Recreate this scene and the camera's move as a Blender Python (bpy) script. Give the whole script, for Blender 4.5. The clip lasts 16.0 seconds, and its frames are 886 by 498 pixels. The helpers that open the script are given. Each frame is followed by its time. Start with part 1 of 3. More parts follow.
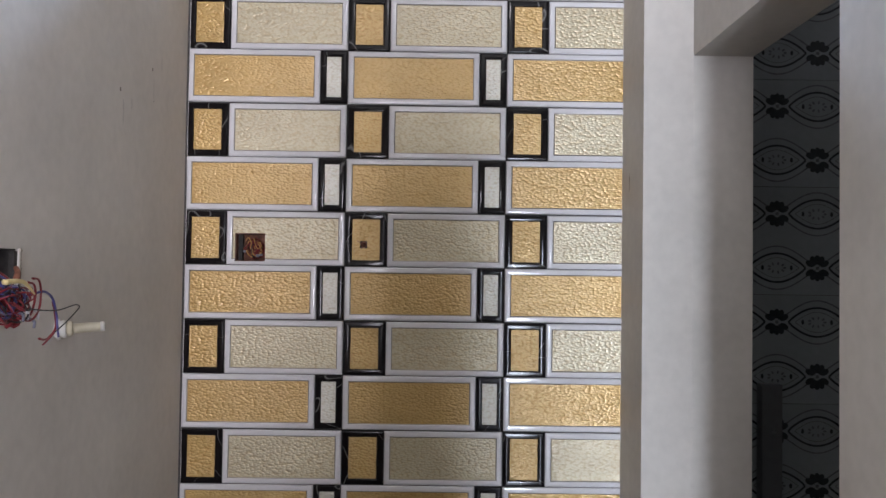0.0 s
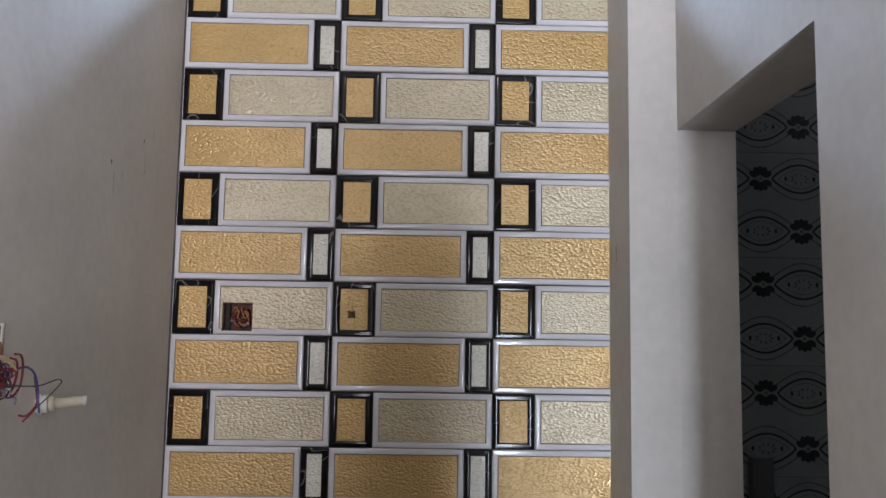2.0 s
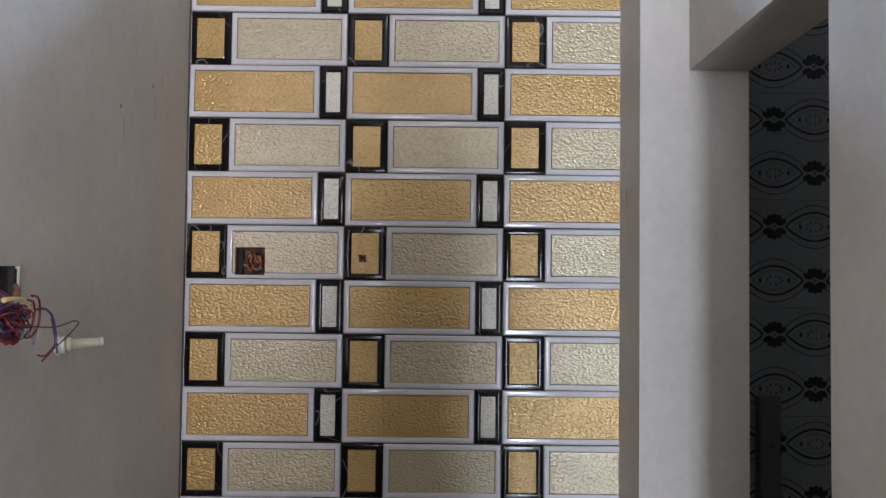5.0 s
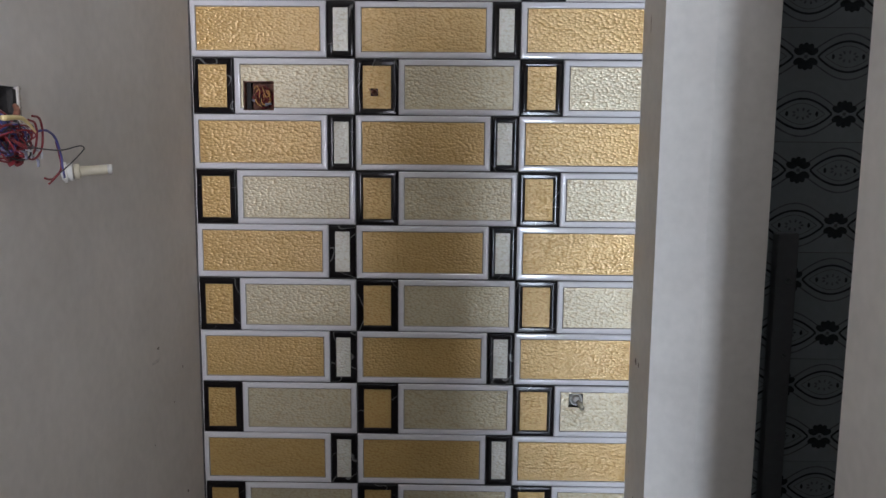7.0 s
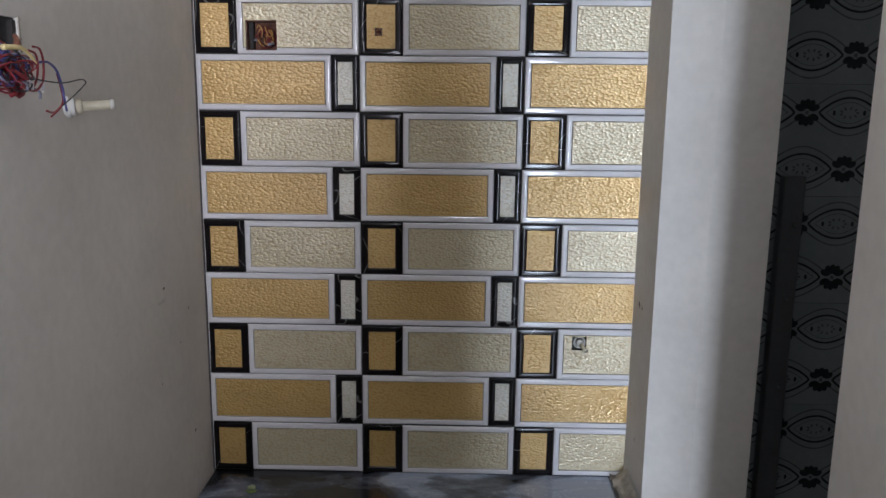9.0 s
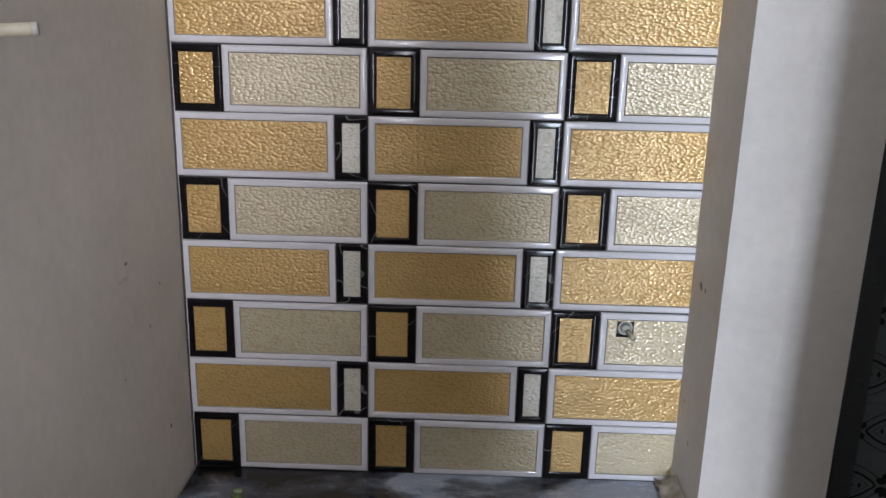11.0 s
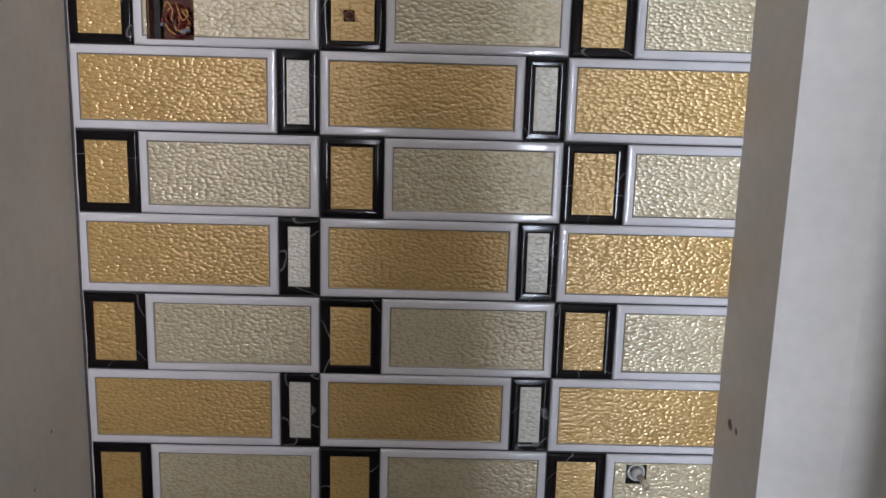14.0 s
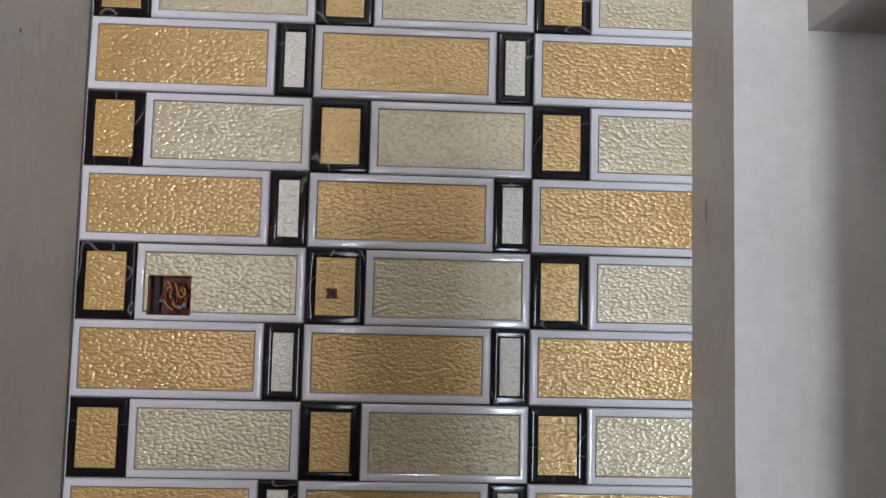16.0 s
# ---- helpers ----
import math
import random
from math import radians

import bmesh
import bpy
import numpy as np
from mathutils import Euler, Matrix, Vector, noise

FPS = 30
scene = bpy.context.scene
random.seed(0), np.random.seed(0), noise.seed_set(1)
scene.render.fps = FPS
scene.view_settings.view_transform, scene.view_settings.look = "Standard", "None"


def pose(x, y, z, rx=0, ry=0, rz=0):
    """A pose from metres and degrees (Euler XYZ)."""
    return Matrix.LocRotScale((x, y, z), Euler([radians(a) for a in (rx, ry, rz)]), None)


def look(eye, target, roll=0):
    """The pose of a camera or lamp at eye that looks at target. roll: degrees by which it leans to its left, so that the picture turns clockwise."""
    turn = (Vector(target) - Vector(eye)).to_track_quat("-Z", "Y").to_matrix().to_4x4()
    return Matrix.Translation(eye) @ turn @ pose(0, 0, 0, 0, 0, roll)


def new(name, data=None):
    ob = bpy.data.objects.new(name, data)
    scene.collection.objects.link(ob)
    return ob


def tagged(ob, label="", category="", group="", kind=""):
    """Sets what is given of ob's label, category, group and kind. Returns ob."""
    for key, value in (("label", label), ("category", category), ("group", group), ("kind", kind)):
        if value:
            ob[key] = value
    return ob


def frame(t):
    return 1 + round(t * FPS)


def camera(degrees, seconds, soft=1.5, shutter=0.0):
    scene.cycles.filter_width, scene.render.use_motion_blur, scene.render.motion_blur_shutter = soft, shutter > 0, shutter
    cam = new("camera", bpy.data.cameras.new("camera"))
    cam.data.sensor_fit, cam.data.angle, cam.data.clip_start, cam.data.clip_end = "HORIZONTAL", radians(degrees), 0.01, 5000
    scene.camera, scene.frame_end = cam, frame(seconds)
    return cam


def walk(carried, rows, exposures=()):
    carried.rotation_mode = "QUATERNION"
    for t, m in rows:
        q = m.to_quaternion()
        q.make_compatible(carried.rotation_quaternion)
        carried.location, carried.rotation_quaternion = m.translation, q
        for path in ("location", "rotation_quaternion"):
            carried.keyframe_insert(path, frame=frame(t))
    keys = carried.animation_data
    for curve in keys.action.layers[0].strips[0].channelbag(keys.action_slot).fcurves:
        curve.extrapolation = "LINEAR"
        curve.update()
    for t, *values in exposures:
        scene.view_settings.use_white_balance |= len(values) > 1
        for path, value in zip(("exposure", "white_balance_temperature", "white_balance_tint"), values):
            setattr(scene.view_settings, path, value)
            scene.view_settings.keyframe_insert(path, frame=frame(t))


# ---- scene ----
cam = camera(57.8, 16.0)
PATH = [
    (0, (0.6975, -2.224, 1.193), (0.7135, -0.225, 1.246), 0.8),
    (0.5, (0.7035, -2.232, 1.214), (0.7175, -0.234, 1.303), 0.9),
    (1, (0.7035, -2.233, 1.221), (0.7225, -0.238, 1.354), 1.0),
    (1.5, (0.6955, -2.231, 1.218), (0.7295, -0.238, 1.387), 1.0),
    (2, (0.7025, -2.229, 1.216), (0.7405, -0.24, 1.422), 0.9),
    (2.5, (0.7025, -2.239, 1.226), (0.7425, -0.253, 1.461), 0.8),
    (3, (0.7035, -2.241, 1.23), (0.7425, -0.254, 1.461), 0.9),
    (3.5, (0.7045, -2.243, 1.233), (0.7385, -0.255, 1.45), 0.8),
    (5.8, (0.7195, -2.224, 1.187), (0.7145, -0.225, 1.124), 0.7),
    (6, (0.7085, -2.214, 1.183), (0.7095, -0.217, 1.08), 0.7),
    (6.5, (0.7165, -2.206, 1.163), (0.6995, -0.215, 0.966), 0.7),
    (7, (0.7185, -2.2, 1.145), (0.6875, -0.22, 0.867), 0.5),
    (7.5, (0.7165, -2.197, 1.132), (0.6805, -0.229, 0.78), 0.5),
    (8, (0.7205, -2.203, 1.106), (0.6825, -0.239, 0.732), 0.5),
    (8.5, (0.7265, -2.203, 1.111), (0.6855, -0.241, 0.726), 0.6),
    (8.7, (0.7225, -2.203, 1.113), (0.6855, -0.241, 0.727), 0.6),
    (10.8, (0.687, -1.905, 1.095), (0.623, 0.029, 0.592), 1.3),
    (11, (0.659, -1.826, 1.089), (0.619, 0.104, 0.565), 1.4),
    (11.5, (0.631, -1.68, 1.08), (0.636, 0.235, 0.504), 1.3),
    (12, (0.652, -1.529, 1.066), (0.645, 0.379, 0.468), 1.0),
    (12.5, (0.668, -1.448, 1.06), (0.651, 0.456, 0.447), 0.9),
    (13, (0.667, -1.439, 1.071), (0.626, 0.473, 0.485), 1.1),
    (13.5, (0.654, -1.449, 1.089), (0.646, 0.49, 0.598), 1.4),
    (13.8, (0.65, -1.453, 1.109), (0.669, 0.501, 0.684), 1.5),
    (14, (0.649, -1.467, 1.121), (0.68, 0.499, 0.754), 1.6),
    (14.5, (0.65, -1.502, 1.164), (0.713, 0.485, 0.943), 2.2),
    (14.8, (0.649, -1.525, 1.18), (0.717, 0.47, 1.043), 2.3),
    (15, (0.642, -1.537, 1.186), (0.718, 0.46, 1.112), 2.2),
    (15.5, (0.637, -1.566, 1.219), (0.717, 0.432, 1.271), 1.7),
    (16, (0.644, -1.585, 1.227), (0.729, 0.407, 1.387), 1.4),
]
# stops, kelvin and tint of the camera's own adjustment
EXPOSURES = [
    (0.0, -0.50, 6730, 15),
    (1.5, -0.70, 6730, 15),
    (3.5, -0.88, 6730, 15),
    (6.5, -0.65, 6580, 13),
    (7.5, -0.58, 6380, 12),
    (8.5, -0.56, 6380, 12),
    (11.0, -0.26, 6580, 14),
    (12.0, -0.32, 6580, 11),
    (12.5, -0.33, 6440, 9),
    (13.0, -0.33, 6440, 9),
    (14.0, -0.44, 6640, 14),
    (15.0, -0.50, 6640, 14),
    (16.0, -0.56, 6640, 14),
]
walk(cam, [(t, look(eye, target, roll)) for t, eye, target, roll in PATH], EXPOSURES)

# ---- world and light ----
world = bpy.data.worlds.new("sky")
scene.world = world
world.use_nodes = True
wn = world.node_tree
sky = wn.nodes.new("ShaderNodeTexSky")
sky.sky_type, sky.sun_disc = "NISHITA", False
sky.sun_elevation, sky.sun_rotation = radians(50), radians(200)
wn.links.new(sky.outputs[0], wn.nodes["Background"].inputs[0])
wn.nodes["Background"].inputs[1].default_value = 0.12


def area(name, m, w, h, power, col):
    d = bpy.data.lights.new(name, "AREA")
    d.shape, d.size, d.size_y, d.energy, d.color = "RECTANGLE", w, h, power, col
    ob = new(name, d)
    ob.matrix_world = m
    return ob


# daylight behind the camera; both unseen openings placed to light pier and tiles
area("daylight_rear_left", look((0.425, -5.57, 0.83), (0.425, 0, 0.83)), 0.65, 2.22, 290, (0.84, 0.88, 1.0))
area("daylight_rear_right", look((1.275, -5.57, 0.56), (1.275, 0, 0.56)), 0.63, 1.68, 330, (0.71, 0.835, 1.0))
# added lamp in an unseen ceiling hole, for the glints on tile borders
area("glint_lamp", look((0.74, -3.2, 2.98), (0.74, -3.2, 0)), 0.24, 0.24, 17, (0.92, 0.95, 1.0))
# strip of bright sky above the roof opposite, seen through the high window
area("daylight_sky_strip", look((0.61, 1.30, 3.13), (0.61, 0.0, 2.30)), 5.0, 0.36, 440, (0.48, 0.68, 1.0))
# added fill lamp in an unseen wall opening, brightens the room beyond
area("fill_room_beyond", look((2.66, -0.9, 2.3), (1.0, -0.9, 2.3)), 0.5, 0.3, 3.6, (0.86, 0.90, 1.0))


# ---- materials ----
def mat(name, base, rough=0.5, metal=0.0, spec=0.5, coat=0.0):
    m = bpy.data.materials.new(name)
    m.use_nodes = True
    b = m.node_tree.nodes["Principled BSDF"]
    b.inputs["Base Color"].default_value = (*base, 1)
    b.inputs["Roughness"].default_value = rough
    b.inputs["Metallic"].default_value = metal
    b.inputs["Specular IOR Level"].default_value = spec
    b.inputs["Coat Weight"].default_value = coat
    return m


def node(m, kind, **values):
    n = m.node_tree.nodes.new(kind)
    for k, v in values.items():
        n.inputs[k.replace("_", " ")].default_value = v
    return n


def link(m, a, b):
    m.node_tree.links.new(a, b)


def coords(m, scale=(1, 1, 1), scatter=0.0):
    """Object coordinates; scatter: metres by which each object's pattern is shifted at random."""
    tc = node(m, "ShaderNodeTexCoord")
    mp = node(m, "ShaderNodeMapping")
    mp.inputs["Scale"].default_value = scale
    link(m, tc.outputs["Object"], mp.inputs["Vector"])
    if scatter:
        info = node(m, "ShaderNodeObjectInfo")
        mul = node(m, "ShaderNodeMath")
        mul.operation = "MULTIPLY"
        mul.inputs[1].default_value = scatter
        link(m, info.outputs["Random"], mul.inputs[0])
        link(m, mul.outputs[0], mp.inputs["Location"])
    return mp.outputs["Vector"]


def ramp(m, fac, stops):
    r = node(m, "ShaderNodeValToRGB")
    while len(r.color_ramp.elements) < len(stops):
        r.color_ramp.elements.new(0.5)
    for e, (p, c) in zip(r.color_ramp.elements, stops):
        e.position, e.color = p, (*c, 1) if len(c) == 3 else c
    link(m, fac, r.inputs["Fac"])
    return r.outputs["Color"]


def mottle(m, base, amount, scale, fine=60.0, bump=0.0, stretch=(1, 1, 1)):
    """Two scales of variation in the colour, and a fine relief."""
    b = m.node_tree.nodes["Principled BSDF"]
    v = coords(m, stretch)
    n1 = node(m, "ShaderNodeTexNoise", Scale=scale, Detail=5.0, Roughness=0.6)
    n2 = node(m, "ShaderNodeTexNoise", Scale=fine, Detail=3.0)
    link(m, v, n1.inputs["Vector"]), link(m, v, n2.inputs["Vector"])
    lo, hi = [c * (1 - amount) for c in base], [min(1, c * (1 + amount)) for c in base]
    col = ramp(m, n1.outputs["Fac"], [(0.3, lo), (0.7, hi)])
    mix = node(m, "ShaderNodeMix")
    mix.data_type, mix.blend_type = "RGBA", "MULTIPLY"
    mix.inputs[0].default_value = 1.0
    link(m, col, mix.inputs[6])
    link(m, ramp(m, n2.outputs["Fac"], [(0.3, (1 - amount * 0.7,) * 3), (0.65, (1, 1, 1))]), mix.inputs[7])
    link(m, mix.outputs[2], b.inputs["Base Color"])
    if bump:
        bp = node(m, "ShaderNodeBump", Strength=0.5, Distance=bump)
        link(m, n2.outputs["Fac"], bp.inputs["Height"])
        link(m, bp.outputs["Normal"], b.inputs["Normal"])
    return m


def hammered(name, base, metal, rough):
    """Embossed lustre glaze: small rounded pebbles, a little wider than tall."""
    m = mat(name, base, rough, metal, 0.6)
    b = m.node_tree.nodes["Principled BSDF"]
    v = coords(m, (0.62, 1, 1), 3.0)
    wob = node(m, "ShaderNodeTexNoise", Scale=55.0, Detail=2.0)
    link(m, v, wob.inputs["Vector"])
    add = node(m, "ShaderNodeMix")
    add.data_type, add.blend_type = "RGBA", "ADD"
    add.inputs[0].default_value = 0.002
    link(m, v, add.inputs[6]), link(m, wob.outputs["Color"], add.inputs[7])
    vo = node(m, "ShaderNodeTexVoronoi", Scale=185.0)
    dome = node(m, "ShaderNodeMath")
    dome.operation = "POWER"
    dome.inputs[1].default_value = 2.0
    link(m, vo.outputs["Distance"], dome.inputs[0])
    link(m, add.outputs[2], vo.inputs["Vector"])
    bp = node(m, "ShaderNodeBump", Strength=0.9, Distance=0.0015)
    bp.invert = True
    link(m, dome.outputs[0], bp.inputs["Height"])
    link(m, bp.outputs["Normal"], b.inputs["Normal"])
    link(m, bp.outputs["Normal"], b.inputs["Coat Normal"])
    b.inputs["Coat Weight"].default_value = 0.18
    b.inputs["Coat Roughness"].default_value = 0.12
    n = node(m, "ShaderNodeTexNoise", Scale=14.0, Detail=4.0)
    link(m, v, n.inputs["Vector"])
    info = node(m, "ShaderNodeObjectInfo")
    mul = node(m, "ShaderNodeMath")
    mul.operation = "MULTIPLY_ADD"
    mul.inputs[1].default_value, mul.inputs[2].default_value = 0.12, -0.06
    link(m, info.outputs["Random"], mul.inputs[0])
    sm = node(m, "ShaderNodeMath")
    link(m, mul.outputs[0], sm.inputs[0]), link(m, n.outputs["Fac"], sm.inputs[1])
    lo = [c * 0.88 for c in base]
    mix = node(m, "ShaderNodeMix")
    mix.data_type, mix.blend_type = "RGBA", "MULTIPLY"
    mix.inputs[0].default_value = 1.0
    link(m, ramp(m, sm.outputs[0], [(0.3, lo), (0.7, base)]), mix.inputs[6])
    # shade in the valleys between pebbles, painted into the colour by cell distance
    link(m, ramp(m, vo.outputs["Distance"], [(0.40, (1, 1, 1)), (0.80, (0.88, 0.83, 0.75))]), mix.inputs[7])
    link(m, mix.outputs[2], b.inputs["Base Color"])
    return m


PAINT = mottle(mat("wall_paint", (0.60, 0.563, 0.520), 0.75, 0, 0.3), (0.60, 0.563, 0.520), 0.09, 2.6, 40, 0.0006)
# tone of the unseen rear walls, dark and warm to limit bounce light
ROOM = mottle(mat("low_bounce_wall", (0.30, 0.26, 0.215), 0.85), (0.30, 0.26, 0.215), 0.12, 3)
# colour of the unseen light blocker, dark so the tiles reflect it dark
SCREEN = mottle(mat("blocker_dark", (0.055, 0.04, 0.03), 0.6), (0.055, 0.04, 0.03), 0.2, 5)
CEIL = mottle(mat("ceiling_paint", (0.74, 0.72, 0.67), 0.8), (0.74, 0.72, 0.67), 0.05, 2.0)
FLOOR = mottle(mat("polished_floor", (0.12, 0.105, 0.09), 0.14), (0.12, 0.105, 0.09), 0.15, 4)
GROUT = mottle(mat("dark_grout", (0.06, 0.055, 0.05), 0.8), (0.06, 0.055, 0.05), 0.25, 20)
GOLD = hammered("gold_lustre", (0.545, 0.354, 0.128), 0.25, 0.27)
BEIGE = hammered("pale_lustre", (0.565, 0.49, 0.335), 0.19, 0.27)
PEARL = hammered("pearl_lustre", (0.66, 0.64, 0.56), 0.14, 0.25)
WHITE = mottle(mat("white_glaze", (0.65, 0.63, 0.645), 0.09, 0, 0.5), (0.65, 0.63, 0.645), 0.04, 8)
LINE = mottle(mat("grey_line_glaze", (0.26, 0.24, 0.21), 0.25), (0.26, 0.24, 0.21), 0.1, 12)
PLASTER = mottle(mat("raw_plaster", (0.36, 0.32, 0.27), 0.9), (0.36, 0.32, 0.27), 0.3, 25, 120, 0.002)
STEEL = mottle(mat("galvanised_steel", (0.45, 0.45, 0.44), 0.45, 0.8), (0.45, 0.45, 0.44), 0.2, 40)
ALU = mottle(mat("aluminium_rail", (0.55, 0.55, 0.55), 0.5, 0.5), (0.55, 0.55, 0.55), 0.08, 15)
DARK = mottle(mat("dark_cavity", (0.035, 0.03, 0.028), 0.8), (0.035, 0.03, 0.028), 0.3, 60)
RUST = mottle(mat("rusty_box", (0.11, 0.035, 0.022), 0.7), (0.16, 0.06, 0.035), 0.4, 60)


def plastic(name, base, rough=0.4):
    return mottle(mat(name, base, rough), base, 0.08, 40)


RED = plastic("red_wire", (0.19, 0.016, 0.022))
BLUE = plastic("blue_wire", (0.06, 0.06, 0.20))
BLACK = plastic("black_wire", (0.02, 0.018, 0.02))
YELLOW = plastic("yellow_sleeve", (0.62, 0.50, 0.24))
ORANGE = plastic("copper_wire", (0.50, 0.27, 0.08))
GREY = plastic("grey_wire", (0.17, 0.17, 0.22))
CREAM = plastic("cream_pipe", (0.42, 0.38, 0.285))
PVC = plastic("white_pvc", (0.54, 0.53, 0.50))
SMUDGE = plastic("dark_smudge", (0.16, 0.14, 0.12), 0.9)
CHARCOAL = plastic("charcoal_plastic", (0.085, 0.09, 0.095), 0.5)
SMEAR = mottle(mat("grey_smear", (0.50, 0.47, 0.435), 0.8), (0.50, 0.47, 0.435), 0.12, 60, 200)


def veined(name, base, vein, scale, rough, width):
    m = mat(name, base, rough)
    b = m.node_tree.nodes["Principled BSDF"]
    v = coords(m, (1, 1.6, 1), 6.0)
    n = node(m, "ShaderNodeTexNoise", Scale=scale, Detail=2.0, Roughness=0.4, Distortion=0.5)
    link(m, v, n.inputs["Vector"])
    mid = [(a + c) / 2 * 0.7 for a, c in zip(base, vein)]
    col = ramp(m, n.outputs["Fac"], [(0.5 - width * 1.8, base), (0.50 - width * 0.4, mid), (0.5, vein), (0.5 + width * 0.6, mid), (0.5 + width * 2.2, base)])
    link(m, col, b.inputs["Base Color"])
    return m



def marble(name):
    """Dark polished stone: broad clouds, blue-grey from painted-in sky light, and a few sharp pale veins."""
    m = mat(name, (0.03, 0.03, 0.035), 0.2, 0, 0.4)
    b = m.node_tree.nodes["Principled BSDF"]
    v = coords(m, (1.0, 1.9, 1.0))
    n1 = node(m, "ShaderNodeTexNoise", Scale=2.6, Detail=5.0, Roughness=0.52, Distortion=0.7)
    n2 = node(m, "ShaderNodeTexNoise", Scale=4.6, Detail=6.0, Roughness=0.58, Distortion=2.4)
    link(m, v, n1.inputs["Vector"]), link(m, v, n2.inputs["Vector"])
    # bright reflection at the right end, painted in as paler stone
    sep = node(m, "ShaderNodeSeparateXYZ")
    link(m, v, sep.inputs[0])
    lift = node(m, "ShaderNodeMath")
    lift.operation = "MULTIPLY_ADD"
    lift.inputs[1].default_value, lift.inputs[2].default_value = 0.17, -0.10
    link(m, sep.outputs["X"], lift.inputs[0])
    total = node(m, "ShaderNodeMath")
    link(m, n1.outputs["Fac"], total.inputs[0]), link(m, lift.outputs[0], total.inputs[1])
    cloud = ramp(m, total.outputs[0], [(0.40, (0.008, 0.008, 0.011)), (0.50, (0.05, 0.055, 0.072)), (0.56, (0.12, 0.14, 0.18)), (0.63, (0.30, 0.34, 0.43))])
    veins = ramp(m, n2.outputs["Fac"], [(0.478, (0, 0, 0)), (0.498, (0.14, 0.145, 0.16)), (0.512, (0, 0, 0)), (0.64, (0, 0, 0)), (0.70, (0.10, 0.11, 0.14))])
    mix = node(m, "ShaderNodeMix")
    mix.data_type, mix.blend_type = "RGBA", "ADD"
    mix.inputs[0].default_value = 0.8
    link(m, ramp(m, total.outputs[0], [(0.44, (0.04, 0.04, 0.04)), (0.60, (0.9, 0.9, 0.9))]), mix.inputs[0])
    link(m, cloud, mix.inputs[6]), link(m, veins, mix.inputs[7])
    link(m, mix.outputs[2], b.inputs["Base Color"])
    return m


MARBLE = marble("black_marble")
BLACKGLAZE = veined("black_vein_glaze", (0.008, 0.0065, 0.007), (0.17, 0.165, 0.16), 5.0, 0.08, 0.0016)
BLACKGLAZE.node_tree.nodes["Principled BSDF"].inputs["Specular IOR Level"].default_value = 0.2
SLATE = mottle(mat("slate_tile_glaze", (0.20, 0.222, 0.232), 0.22), (0.20, 0.222, 0.232), 0.08, 6)
INK = mottle(mat("dark_print", (0.024, 0.029, 0.031), 0.22), (0.024, 0.029, 0.031), 0.2, 60)
FAINT = mottle(mat("faint_print", (0.10, 0.11, 0.115), 0.22), (0.10, 0.11, 0.115), 0.2, 60)
GLASS = mat("window_glass", (1, 1, 1), 0.0)
GLASS.node_tree.nodes["Principled BSDF"].inputs["Transmission Weight"].default_value = 1.0


# ---- mesh helpers ----
def mesh_of(bm, *materials, smooth=False):
    me = bpy.data.meshes.new("mesh")
    if smooth:
        for f in bm.faces:
            f.smooth = True
    bm.to_mesh(me)
    bm.free()
    for m in materials:
        me.materials.append(m)
    return me


def part(name, bm, material, parent, label="", smooth=False):
    mats = material if isinstance(material, (tuple, list)) else (material,)
    ob = new(name, bm if isinstance(bm, bpy.types.Mesh) else mesh_of(bm, *mats, smooth=smooth))
    ob.parent = parent
    return tagged(ob, label)


def thing(name, label, category, group="", kind="", at=(0, 0, 0)):
    ob = new(name)
    ob.location = at
    return tagged(ob, label, category, group, kind)


def box(bm, x0, x1, y0, y1, z0, z1, bevel=0.0, mi=0):
    r = bmesh.ops.create_cube(bm, size=1.0, matrix=Matrix.LocRotScale(((x0 + x1) / 2, (y0 + y1) / 2, (z0 + z1) / 2), None, (x1 - x0, y1 - y0, z1 - z0)))
    if bevel:
        edges = list({e for v in r["verts"] for e in v.link_edges})
        bmesh.ops.bevel(bm, geom=edges, offset=bevel, segments=2, profile=0.5, affect="EDGES")
    if mi:
        for f in {f for v in r["verts"] if v.is_valid for f in v.link_faces}:
            f.material_index = mi
    return bm


def boxes(*rows, bevel=0.0):
    bm = bmesh.new()
    for r in rows:
        box(bm, *r, bevel=bevel)
    return bm


def spline(pts, steps=6):
    p = [Vector(q) for q in pts]
    p = [2 * p[0] - p[1]] + p + [2 * p[-1] - p[-2]]
    out = []
    for i in range(1, len(p) - 2):
        a, b, c, d = p[i - 1:i + 3]
        for k in range(steps):
            t = k / steps
            out.append(0.5 * (2 * b + (c - a) * t + (2 * a - 5 * b + 4 * c - d) * t * t + (3 * b - 3 * c + d - a) * t ** 3))
    return out + [p[-2]]


